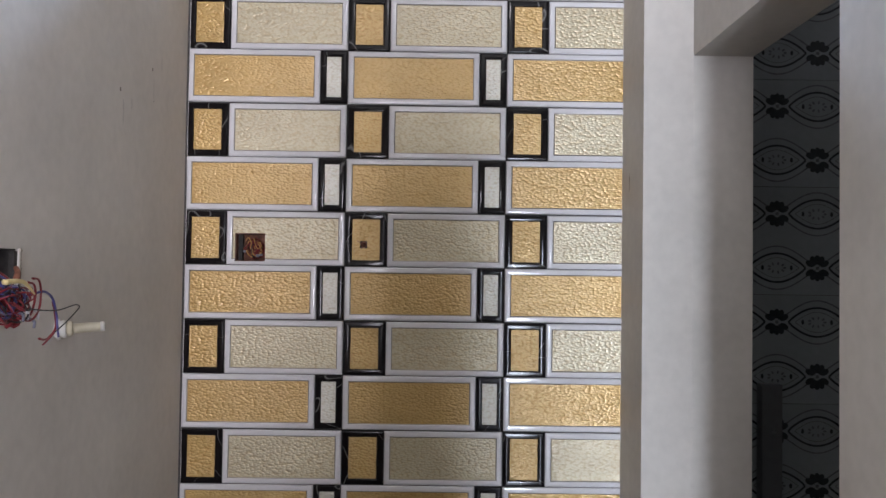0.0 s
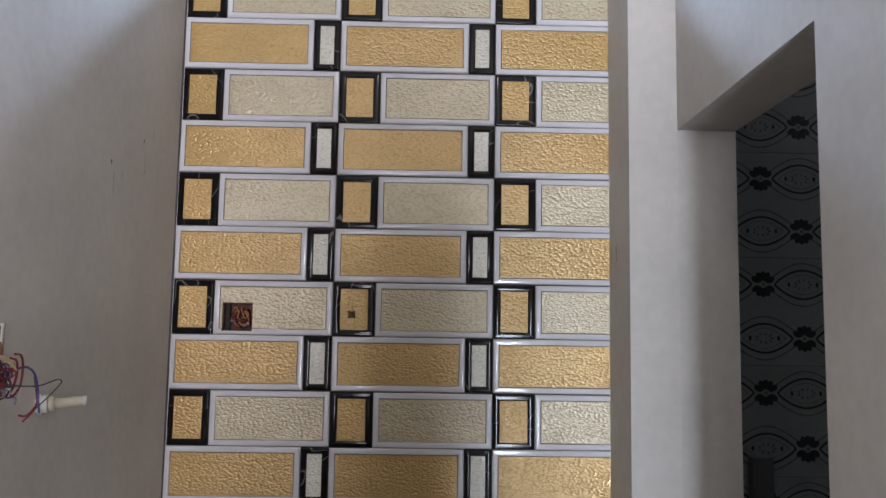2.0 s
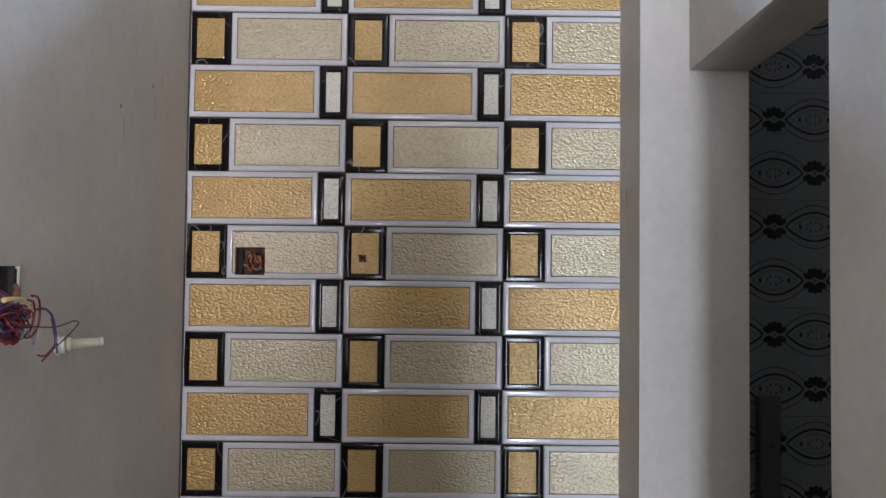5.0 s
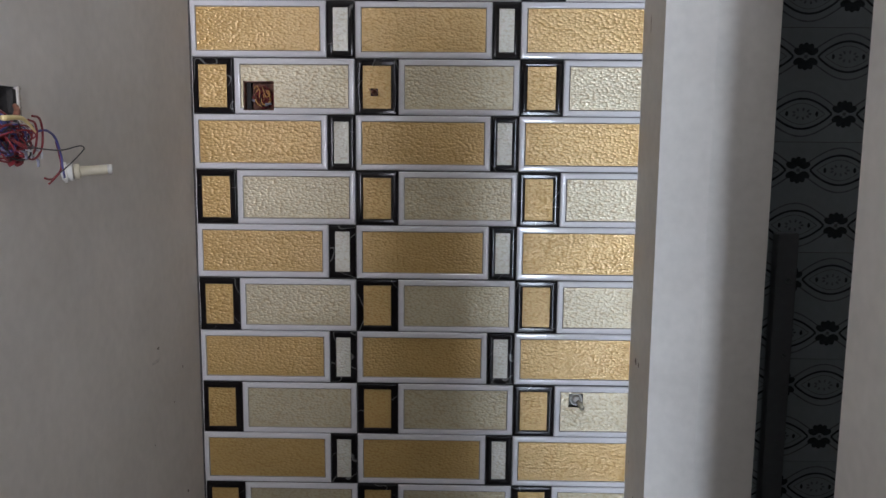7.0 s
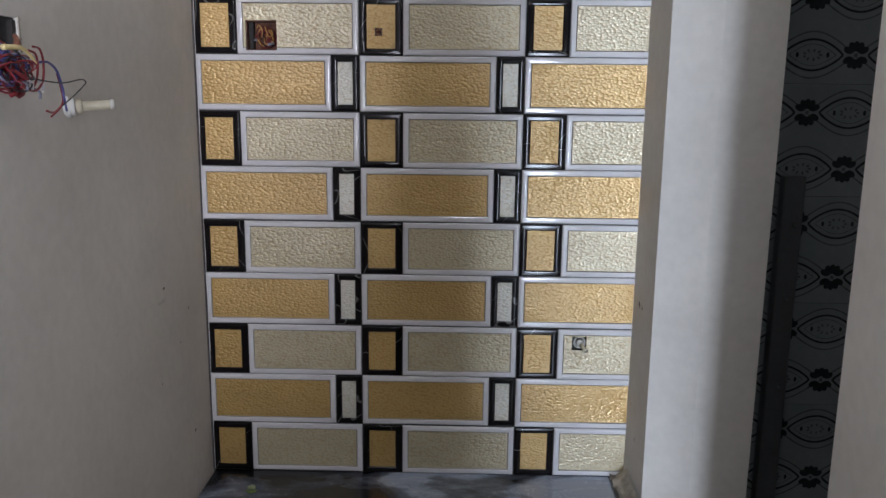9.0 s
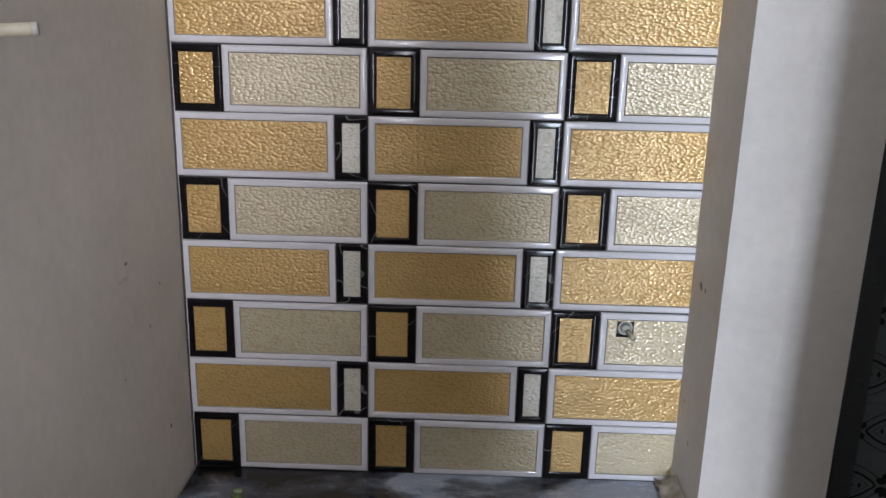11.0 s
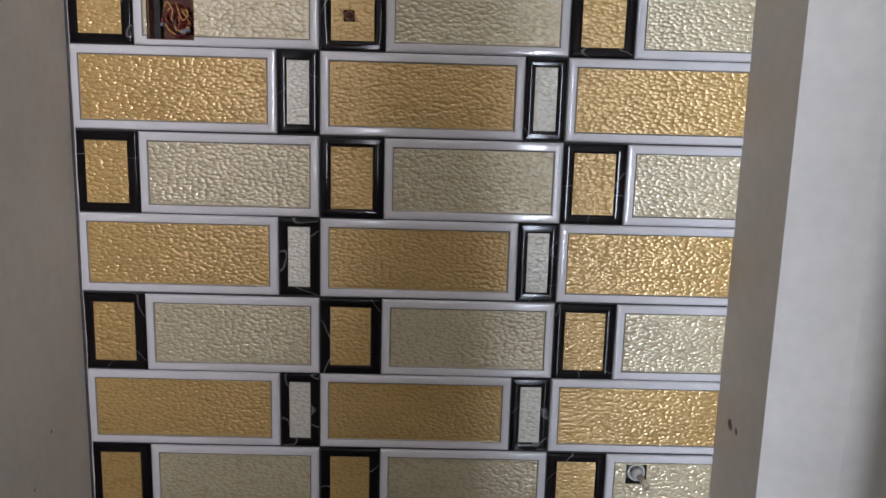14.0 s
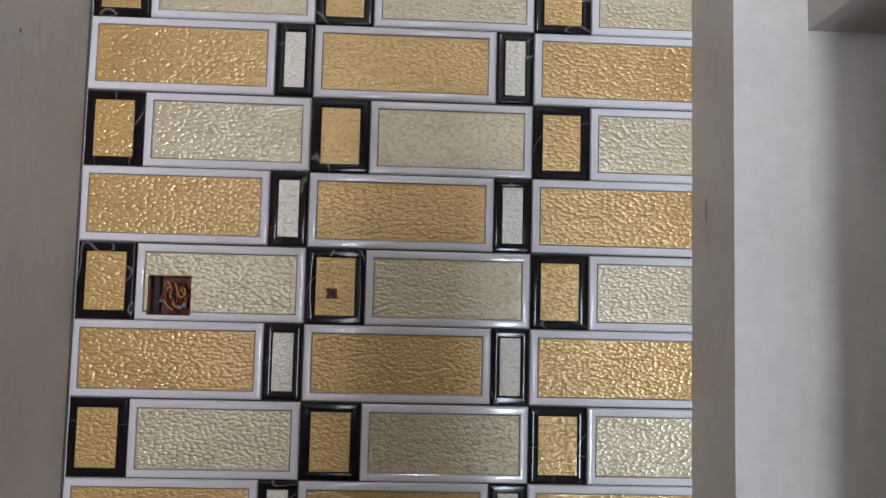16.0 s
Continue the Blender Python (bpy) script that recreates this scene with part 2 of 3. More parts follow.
def tube(bm, pts, r, seg=8, smooth_path=True, steps=6):
    """A round tube along the points, closed at both ends; r: one radius or one for each end."""
    path = spline(pts, steps) if smooth_path else [Vector(q) for q in pts]
    r0, r1 = r if isinstance(r, tuple) else (r, r)
    rings = []
    side = Vector((0.31, 0.87, 0.39))
    for i, q in enumerate(path):
        d = (path[min(i + 1, len(path) - 1)] - path[max(i - 1, 0)]).normalized()
        u = (side - d * side.dot(d)).normalized()
        side = u
        w = d.cross(u)
        rr = r0 + (r1 - r0) * i / (len(path) - 1)
        rings.append([bm.verts.new(q + (u * math.cos(2 * math.pi * k / seg) + w * math.sin(2 * math.pi * k / seg)) * rr) for k in range(seg)])
    for a, b in zip(rings, rings[1:]):
        for k in range(seg):
            bm.faces.new((a[k], a[(k + 1) % seg], b[(k + 1) % seg], b[k]))
    bm.faces.new(rings[0][::-1]), bm.faces.new(rings[-1])
    return bm


def lathe(bm, profile, m, seg=20):
    """A turned form round its own z: profile of (radius, height), placed by m."""
    rings = [[bm.verts.new(m @ Vector((r * math.cos(2 * math.pi * k / seg), r * math.sin(2 * math.pi * k / seg), h))) for k in range(seg)] for r, h in profile]
    for a, b in zip(rings, rings[1:]):
        for k in range(seg):
            bm.faces.new((a[k], a[(k + 1) % seg], b[(k + 1) % seg], b[k]))
    bm.faces.new(rings[0][::-1]), bm.faces.new(rings[-1])
    return bm


# ---- the place ----
FLOOR_Z, CEIL_Z = -0.33, 2.95
LEDGE_D = 0.247           # depth of the niche
XR, XD, XE = 1.211, 1.330, 1.479   # niche side, door wall near face, door wall far face
YJ = -0.970               # near jamb of the doorway
LINTEL = 1.735
WX = -0.001               # face of the left wall
YB = -5.5                 # rear wall
SILL = 2.201              # top of the tiles
HEAD = 2.42

# unseen floor: dark to dim the bounce, glossy to brighten the low tiles
floor = tagged(new("floor", mesh_of(boxes((-2.62, 3.0, YB - 0.12, 0.12, FLOOR_Z - 0.1, FLOOR_Z)), FLOOR)), "unseen floor of the narrow room, dark and glossy to shape the light", "floor", kind="structure")
ceiling = tagged(new("ceiling", mesh_of(boxes((-2.62, 3.0, -3.07, 0.12, CEIL_Z, CEIL_Z + 0.1), (-2.62, 3.0, YB - 0.12, -3.33, CEIL_Z, CEIL_Z + 0.1), (-2.62, 0.61, -3.33, -3.07, CEIL_Z, CEIL_Z + 0.1), (0.87, 3.0, -3.33, -3.07, CEIL_Z, CEIL_Z + 0.1)), CEIL)), "plain white painted ceiling slab with a hole added for the glint lamp", "ceiling", kind="structure")

# left wall, with the opening for the switch box
BY0, BY1, BZ0, BZ1 = -1.09, -0.874, 1.150, 1.219
wall_west = tagged(new("wall_west", mesh_of(boxes(
    (-0.12, WX, -2.45, BY0, FLOOR_Z, CEIL_Z), (-0.12, WX, BY1, 0.0, FLOOR_Z, CEIL_Z),
    (-0.12, WX, BY0, BY1, FLOOR_Z, BZ0), (-0.12, WX, BY0, BY1, BZ1, CEIL_Z),
    (-0.12, -0.06, BY0, BY1, BZ0, BZ1)), PAINT)), "off-white painted plaster wall with smudges and nicks", "wall", kind="structure")

# wall behind the gold tiles, with openings for the wire box, the light point and the pipe
SX0, SX1, SZ0, SZ1 = 0.1405, 0.2235, 1.2105, 1.288
HX, HZ, HR = 0.4955, 1.2605, 0.010
TX0, TX1, TZ0, TZ1 = 1.0435, 1.084, 0.387, 0.427
wall_north = tagged(new("wall_north", mesh_of(boxes(
    (-0.12, 3.0, 0.06, 0.12, FLOOR_Z, SILL), (-0.12, 3.0, 0.0005, 0.12, HEAD, CEIL_Z), (1.4, 3.0, 0.0005, 0.12, SILL, HEAD),
    (-0.12, XR, 0.0005, 0.06, FLOOR_Z, TZ0), (-0.12, TX0, 0.0005, 0.06, TZ0, TZ1), (TX1, XR, 0.0005, 0.06, TZ0, TZ1),
    (-0.12, XR, 0.0005, 0.06, TZ1, SZ0), (-0.12, SX0, 0.0005, 0.06, SZ0, SZ1),
    (SX1, HX - HR, 0.0005, 0.06, SZ0, SZ1), (HX + HR, XR, 0.0005, 0.06, SZ0, SZ1),
    (HX - HR, HX + HR, 0.0005, 0.06, SZ0, HZ - HR), (HX - HR, HX + HR, 0.0005, 0.06, HZ + HR, SZ1),
    (-0.12, XR, 0.0005, 0.06, SZ1, SILL), (XE, 3.0, 0.0005, 0.06, FLOOR_Z, SILL)), GROUT)),
    "rear wall bedded in dark grout behind glossy gold tiles", "wall", kind="structure")

# pier between the niche and the doorway, lintel and door wall
bm = bmesh.new()
plan = ((XR, 0.12), (XR, 0.0), (1.221, -0.190), (XD, -LEDGE_D), (XE, -LEDGE_D), (XE, 0.12))
lo = [bm.verts.new((x, y, FLOOR_Z)) for x, y in plan]
hi = [bm.verts.new((x, y, CEIL_Z)) for x, y in plan]
for k in range(6):
    bm.faces.new((lo[k], lo[(k + 1) % 6], hi[(k + 1) % 6], hi[k]))
bm.faces.new(lo[::-1]), bm.faces.new(hi)
bmesh.ops.recalc_face_normals(bm, faces=bm.faces)
wall_pier = tagged(new("wall_pier", mesh_of(bm, PAINT)), "white painted plaster pier beside the tiled niche", "wall", kind="structure")
wall_east = tagged(new("wall_east", mesh_of(boxes(
    (XD, XE, -2.12, YJ, FLOOR_Z, CEIL_Z), (XD, XE, YJ, -LEDGE_D, LINTEL, CEIL_Z)), PAINT)), "white painted plaster wall with an open doorway", "wall", kind="structure")
wall_south = tagged(new("wall_south", mesh_of(boxes(
    (0.76, 0.95, YB - 0.12, YB, FLOOR_Z, 1.95), (-2.62, 0.09, YB - 0.12, YB, FLOOR_Z, CEIL_Z), (1.61, 3.0, YB - 0.12, YB, FLOOR_Z, CEIL_Z),
    (0.09, 0.76, YB - 0.12, YB, 1.95, CEIL_Z), (0.76, 0.95, YB - 0.12, YB, 1.95, CEIL_Z), (0.95, 1.61, YB - 0.12, YB, 1.41, CEIL_Z)), ROOM)), "unseen wall toned dark to cut bounce light, with two openings for the lamps", "wall", kind="structure")
wall_rear = tagged(new("wall_rear", mesh_of(boxes(
    (-2.62, -0.12, -2.57, -2.45, FLOOR_Z, CEIL_Z), (-2.62, -2.5, YB, -2.45, FLOOR_Z, CEIL_Z), (2.6, 2.72, YB, -2.12, FLOOR_Z, CEIL_Z)), ROOM)), "unseen walls added behind the camera, toned dark to cut bounce light", "wall", kind="structure")
# added, unseen slabs that keep rear light off the middle and low-left tiles
wall_partition = tagged(new("wall_partition", mesh_of(boxes((0.37, 1.11, -2.62, -2.50, FLOOR_Z, 1.60), (-0.12, 0.37, -2.62, -2.50, FLOOR_Z, 0.72)), SCREEN)), "unseen dark slabs added to shade the tiles and darken their reflection", "wall", kind="structure")
room_wall = tagged(new("wall_bathroom", mesh_of(boxes(
    (2.6, 2.72, -2.0, -1.15, FLOOR_Z, CEIL_Z), (2.6, 2.72, -0.65, 0.0, FLOOR_Z, CEIL_Z),
    (2.6, 2.72, -1.15, -0.65, FLOOR_Z, 2.15), (2.6, 2.72, -1.15, -0.65, 2.45, CEIL_Z), (XE, 2.72, -2.12, -2.0, FLOOR_Z, CEIL_Z)), PAINT)), "plain dim wall of the room beyond the doorway", "wall", kind="structure")

# high window above the tiles
window = thing("window_1", "wide grey aluminium window above the tiled niche", "window", kind="structure")
part("bottom_rail", boxes((0.006, XR, -0.004, 0.05, SILL + 0.001, SILL + 0.05), bevel=0.002), ALU, window)
part("top_rail", boxes((0.006, XR, 0.0, 0.05, HEAD - 0.02, HEAD), bevel=0.002), ALU, window)
for x in (0.006, 0.60, XR - 0.035):
    part("stile", boxes((x, x + 0.035, 0.0, 0.05, SILL + 0.05, HEAD - 0.02), bevel=0.002), ALU, window)
for x0, x1 in ((0.041, 0.60), (0.635, XR - 0.035)):
    p = part("pane", boxes((x0, x1, 0.022, 0.027, SILL + 0.05, HEAD - 0.02)), GLASS, window, "clear window glass")
    p.visible_shadow = False
latch = part("latch", boxes((1.160, 1.168, -0.016, -0.004, SILL + 0.006, SILL + 0.03), (1.174, 1.194, -0.014, -0.004, SILL + 0.003, SILL + 0.04), bevel=0.002), STEEL, window, "small steel window catch")
part("keeper", lathe(bmesh.new(), [(0.006, 0), (0.007, 0.004), (0.004, 0.012)], pose(1.164, -0.016, SILL + 0.012, 90, 0, 0), 12), DARK, latch)

# ledge of black marble
ledge = thing("marble_ledge", "polished black marble ledge with pale veins, below the tiles", "ledge", kind="structure")
part("slab", boxes((0.005, 1.168, -0.250, -0.001, -0.030, 0.0), bevel=0.003), MARBLE, ledge)
part("base", boxes((0.005, XR, -LEDGE_D, 0.0, FLOOR_Z, -0.031)), PLASTER, ledge, "rough plastered ledge base")
bm = bmesh.new()
bmesh.ops.create_grid(bm, x_segments=10, y_segments=22, size=0.5)
for v in bm.verts:
    x, y = 1.189 + v.co.x * 0.042, -0.120 + v.co.y * 0.236
    h = 0.013 + 0.020 * noise.noise((x * 45, y * 32, 0.3)) + 0.02 * max(0, (x - 1.188) / 0.02)
    v.co = (x, y, max(-0.004, h))
part("mortar", bm, PLASTER, ledge, "rough brown mortar left beside the slab", smooth=True)


# ---- gold tiles ----
ROW, COL = 0.15, 0.4433
GAP = 0.0012          # groove between the fields of a tile
JOINT = 0.0030        # open joint between the tile rows
ROLL = [(0.0040 * (1 - math.cos(k * math.pi / 14)), 0.0054 * math.sin(k * math.pi / 14)) for k in range(8)]


def clip(bm, xcut, zcut):
    for co, no in (((xcut, 0, 0), (1, 0, 0)), ((0, 0, zcut), (0, 0, 1))):
        bmesh.ops.bisect_plane(bm, geom=bm.verts[:] + bm.edges[:] + bm.faces[:], dist=1e-6, plane_co=co, plane_no=no, clear_outer=True)
    return bm


def frame_ring(x0, x1, z0, z1, border, line):
    """A raised glazed border round one field of the tile, with a fine line inside it."""
    bm = bmesh.new()
    bx, border = border
    wide = bx / border
    prof = ROLL + [(border - 0.0036, 0.0054), (border - 0.0026, 0.0050), (border - 0.0012, 0.0030), (border, 0.0022)]
    corners = ((x0, z0, 1, 1), (x1, z0, -1, 1), (x1, z1, -1, -1), (x0, z1, 1, -1))
    for c in range(4):
        (ax, az, au, av), (ex, ez, eu, ev) = corners[c], corners[(c + 1) % 4]
        rows = [(bm.verts.new((ax + au * o * wide, -h, az + av * o)), bm.verts.new((ex + eu * o * wide, -h, ez + ev * o))) for o, h in prof]
        for i, (r, s) in enumerate(zip(rows, rows[1:])):
            f = bm.faces.new((r[0], r[1], s[1], s[0]))
            f.smooth = i < 8
            f.material_index = 1 if line and i >= len(prof) - 3 else 0
    return bm


def cut_out(bm, hole):
    """Takes the part of a border that lies over the hole away."""
    x0, x1, z0, z1 = hole
    for co, no in (((x0, 0, 0), (1, 0, 0)), ((x1, 0, 0), (1, 0, 0)), ((0, 0, z0), (0, 0, 1)), ((0, 0, z1), (0, 0, 1))):
        bmesh.ops.bisect_plane(bm, geom=bm.verts[:] + bm.edges[:] + bm.faces[:], dist=1e-6, plane_co=co, plane_no=no)
    inside = []
    for f in bm.faces:
        m = f.calc_center_median()
        if x0 < m.x < x1 and z0 < m.z < z1:
            inside.append(f)
    bmesh.ops.delete(bm, geom=inside, context="FACES")


def field(x0, x1, z0, z1, hole=None):
    bm = bmesh.new()
    spans = [(x0, x1, z0, z1)]
    if hole:
        a, b, c, d = hole
        a, b, c, d = max(a, x0), min(b, x1), max(c, z0), min(d, z1)
        spans = [(x0, a, z0, z1), (b, x1, z0, z1), (a, b, d, z1), (a, b, z0, c)]
    for p, q, r, s in spans:
        if q - p > 1e-4 and s - r > 1e-4:
            box(bm, p, q, -0.0030, 0.0, r, s)
    return bm


# x0, x1 in the tile, the row it is in (0 lower, 1 upper), the field's material, its border, name
CELLS = (
    (0.0, 0.3675, 0, GOLD, WHITE, (0.0178, 0.0178), "gold_field"),
    (0.3675, COL, 0, PEARL, BLACKGLAZE, (0.0172, 0.0178), "pearl_field"),
    (0.0, 0.1165, 1, GOLD, BLACKGLAZE, (0.0195, 0.0175), "gold_field"),
    (0.1165, COL, 1, BEIGE, WHITE, (0.0178, 0.0178), "pale_field"),
)
HOLES = {(0, 3, 3): (SX0, SX1, SZ0, SZ1), (1, 3, 2): (HX - HR, HX + HR, HZ - HR, HZ + HR), (2, 0, 3): (TX0, TX1, TZ0, TZ1)}
shared = {}


def tile_piece(cell, xcut, zcut, hole, kind):
    key = (cell, round(xcut, 3), round(zcut, 3), hole, kind)
    if key not in shared:
        x0, x1, r, fmat, bmat, border, _ = CELLS[cell]
        g = GAP / 2
        j = JOINT / 2
        a, b = x0 + (g if x0 else 0.0009), x1 - (g if x1 < COL else 0.0009)
        c, d = r * ROW + (g if r else j), (r + 1) * ROW - (j if r else g)
        if kind == "border":
            bm = clip(frame_ring(a, b, c, d, border, bmat is WHITE), xcut, zcut)
            if hole:
                cut_out(bm, hole)
            shared[key] = mesh_of(bm, bmat, LINE) if bm.faces else None
        else:
            bm = clip(field(a + border[0], b - border[0], c + border[1], d - border[1], hole), xcut, zcut)
            shared[key] = mesh_of(bm, fmat) if bm.faces else None
    return shared[key]


tile_wall = thing("gold_tile_panel", "glossy gold and cream embossed tiles with black and white borders", "wall tiles", kind="structure")
for i in range(3):
    for j in range(-1, 7):
        z0 = 0.15 + 0.30 * j
        tx = i * COL
        cut_x, cut_z = min(COL, XR - tx), min(0.30, SILL - z0)
        if j == -1:
            rows_used = (2, 3)
        else:
            rows_used = (0, 1, 2, 3)
        tile = new("tile")
        tile.parent = tile_wall
        jx, jz = random.uniform(-0.0006, 0.0006), random.uniform(-0.0006, 0.0006)
        tile.location = (tx + jx, random.uniform(-0.0004, 0.0002), z0 + jz)
        for c in rows_used:
            x0, x1, r, fmat, bmat, border, fname = CELLS[c]
            hole = HOLES.get((i, j, c))
            if hole:
                hole = (hole[0] - tx - jx, hole[1] - tx - jx, hole[2] - z0 - jz, hole[3] - z0 - jz)
            me = tile_piece(c, cut_x, cut_z, hole, "border")
            if me:
                part("black_border" if bmat is BLACKGLAZE else "white_border", me, bmat, tile)
            me = tile_piece(c, cut_x, cut_z, hole, "field")
            if me:
                part(fname, me, fmat, tile)


# ---- dark patterned tiles in the room beyond ----
def ribbon(bm, pts, width, y, mi=0):
    """A thin raised line in the x-z plane."""
    left, right = [], []
    for i, (x, z) in enumerate(pts):
        ax, az = pts[max(i - 1, 0)]
        bx, bz = pts[min(i + 1, len(pts) - 1)]
        d = math.hypot(bx - ax, bz - az) or 1
        nx, nz = -(bz - az) / d * width / 2, (bx - ax) / d * width / 2
        left.append(bm.verts.new((x + nx, y, z + nz)))
        right.append(bm.verts.new((x - nx, y, z - nz)))
    for i in range(len(pts) - 1):
        f = bm.faces.new((right[i], right[i + 1], left[i + 1], left[i]))
        f.material_index = mi


def disc(bm, cx, cz, rx, rz, turn, y, mi=0, seg=14):
    c, s = math.cos(turn), math.sin(turn)
    vs = []
    for k in range(seg):
        a = 2 * math.pi * k / seg
        u, v = rx * math.cos(a), rz * math.sin(a)
        vs.append(bm.verts.new((cx + u * c - v * s, y, cz + u * s + v * c)))
    bm.faces.new(vs[::-1]).material_index = mi


def flower(bm, cx, cz):
    for sgn in (1, -1):
        for a in (25, 62, 90, 118, 155):
            t = radians(a)
            disc(bm, cx + 0.022 * math.cos(t), cz + sgn * (0.005 + 0.018 * math.sin(t)), 0.0135, 0.0088, sgn * t, -0.0062 - 0.0001 * a / 40, 0)
    disc(bm, cx, cz, 0.005, 0.005, 0, -0.0072, 1)


def lens(bm, cx, cz):
    n = 16
    for sgn in (1, -1):
        ribbon(bm, [(cx - 0.080 + 0.160 * k / n, cz + sgn * 0.040 * math.sin(math.pi * k / n) ** 0.85) for k in range(n + 1)], 0.0055, -0.0061, 0)
        ribbon(bm, [(cx - 0.108 + 0.216 * k / n, cz + sgn * (0.006 + 0.054 * math.sin(math.pi * k / n) ** 1.15)) for k in range(n + 1)], 0.004, -0.0059, 1)
        ribbon(bm, [(cx - 0.062 + 0.124 * k / n, cz + sgn * 0.028 * math.sin(math.pi * k / n)) for k in range(n + 1)], 0.002, -0.0058, 1)
        disc(bm, cx + sgn * 0.040, cz, 0.004, 0.007, 0, -0.0062, 0)
    for k in range(9):
        a = 2 * math.pi * k / 9
        disc(bm, cx + 0.022 * math.cos(a), cz + 0.012 * math.sin(a), 0.005, 0.003, a, -0.0058, 1, 8)


slate_body = mesh_of(boxes((0.0006, 0.4494, -0.0055, 0.0, 0.0006, 0.2994), bevel=0.0008), SLATE)
print_mesh = bmesh.new()
for r, shift in ((0, 0.0), (1, 0.1125)):
    for c in range(2):
        fx = 0.056 + shift + 0.225 * c
        flower(print_mesh, fx % 0.45, 0.075 + 0.15 * r)
        lens(print_mesh, (fx + 0.1125) % 0.45, 0.075 + 0.15 * r)
for co, no in (((0.4492, 0, 0), (1, 0, 0)), ((0.0008, 0, 0), (-1, 0, 0))):
    bmesh.ops.bisect_plane(print_mesh, geom=print_mesh.verts[:] + print_mesh.edges[:] + print_mesh.faces[:], dist=1e-6, plane_co=co, plane_no=no, clear_outer=True)
print_mesh = mesh_of(print_mesh, INK, FAINT)
slate_wall = thing("slate_tile_panel", "glossy slate-grey tiles printed with dark flowers and ovals", "wall tiles", kind="structure")
for i in range(3):
    for j in range(-1, 7):
        # flowers at x 1.754 in the rows that include z 1.513
        tl = new("tile", slate_body)
        tl.parent = slate_wall
        tl.location = (1.473 + 0.45 * i, 0.0, 0.238 + 0.30 * j)
        part("print", print_mesh, INK, tl)

# dark pipe casing on that wall, with its fittings
casing = thing("pipe_casing", "dark plastic pipe casing with small metal fittings on the slate tiles", "pipe casing")
part("body", boxes((1.585, 1.643, -0.045, -0.008, FLOOR_Z, 0.895), bevel=0.004), CHARCOAL, casing)
for z, r in ((0.765, 0.007), (0.558, 0.0035), (0.305, 0.0035)):
    part("fitting", lathe(bmesh.new(), [(r, 0), (r, 0.004), (r * 0.8, 0.006), (r * 0.8, 0.016), (r * 0.3, 0.018)], pose(1.620, -0.045, z, 90, 0, 0), 14), CHARCOAL, casing, "dull dark fitting", smooth=True)


# ---- wire box in the tiles ----
wire_box = thing("wire_box", "open wire box crammed with coloured wires, cut into a tile", "junction box")
part("shell", boxes((SX0, SX1, 0.050, 0.0595, SZ0, SZ1), (SX0, SX0 + 0.002, 0.004, 0.050, SZ0, SZ1), (SX1 - 0.002, SX1, 0.004, 0.050, SZ0, SZ1),
                    (SX0 + 0.002, SX1 - 0.002, 0.004, 0.050, SZ0, SZ0 + 0.002), (SX0 + 0.002, SX1 - 0.002, 0.004, 0.050, SZ1 - 0.002, SZ1)), RUST, wire_box, "rust-red steel box")
# solid dark block painted as the shade in the box's left side
part("side_gap", boxes((SX0 + 0.002, SX0 + 0.013, 0.030, 0.050, SZ0 + 0.002, SZ1 - 0.002)), DARK, wire_box, "dark block standing in for shade in the box's empty side")
rng = random.Random(5)
cx, cz = (SX0 + SX1) / 2 + 0.004, (SZ0 + SZ1) / 2 - 0.003
for k in range(44):
    m = (RED, RED, RUST, RED, BLACK, ORANGE, RED, RUST)[k % 8]
    ax, az, ph = rng.uniform(0.008, 0.022), rng.uniform(0.010, 0.024), rng.uniform(0, 6.28)
    ox, oz, y0 = rng.uniform(-0.008, 0.012), rng.uniform(-0.008, 0.008), rng.uniform(0.010, 0.036)
    pts = [(cx + ox + ax * math.cos(ph + q * 0.9), y0 + 0.006 * math.sin(q * 1.7 + ph), cz + oz + az * math.sin(ph + q * 0.9 * rng.uniform(0.8, 1.1))) for q in range(rng.randint(4, 8))]
    part("wire", tube(bmesh.new(), pts, 0.0014, 6, steps=4), m, wire_box, smooth=True)
for pts in ([(0.167, 0.012, 1.268), (0.175, 0.006, 1.276), (0.183, 0.008, 1.262), (0.181, 0.007, 1.248), (0.187, 0.010, 1.240)],
            [(0.189, 0.010, 1.274), (0.195, 0.006, 1.258), (0.201, 0.005, 1.246), (0.210, 0.007, 1.252), (0.207, 0.010, 1.264)],
            [(0.169, 0.010, 1.240), (0.177, 0.005, 1.228), (0.187, 0.008, 1.221)]):
    part("wire", tube(bmesh.new(), pts, 0.0013, 8), ORANGE, wire_box, "yellow-orange wire", smooth=True)
for x, z, s in ((0.199, 1.226, 0.005), (0.208, 1.229, 0.004), (0.163, 1.238, 0.004)):
    part("connector", boxes((x - s, x + s, 0.010, 0.022, z - s * 0.8, z + s * 0.8), bevel=0.002), GREY, wire_box, "pale plastic connector")

# ---- light point in a small gold field ----
point = thing("light_point", "square hole in a small gold tile with a conduit rim", "conduit outlet")
part("plate", boxes((HX - HR, HX + HR, 0.006, 0.010, HZ - HR, HZ + HR)), DARK, point)
part("ring", lathe(bmesh.new(), [(0.0085, 0), (0.0092, 0.006), (0.0080, 0.0085), (0.0062, 0.008), (0.0060, 0.002)], pose(HX, 0.006, HZ, 90, 0, 0), 18), RUST, point, "brown conduit rim", smooth=True)
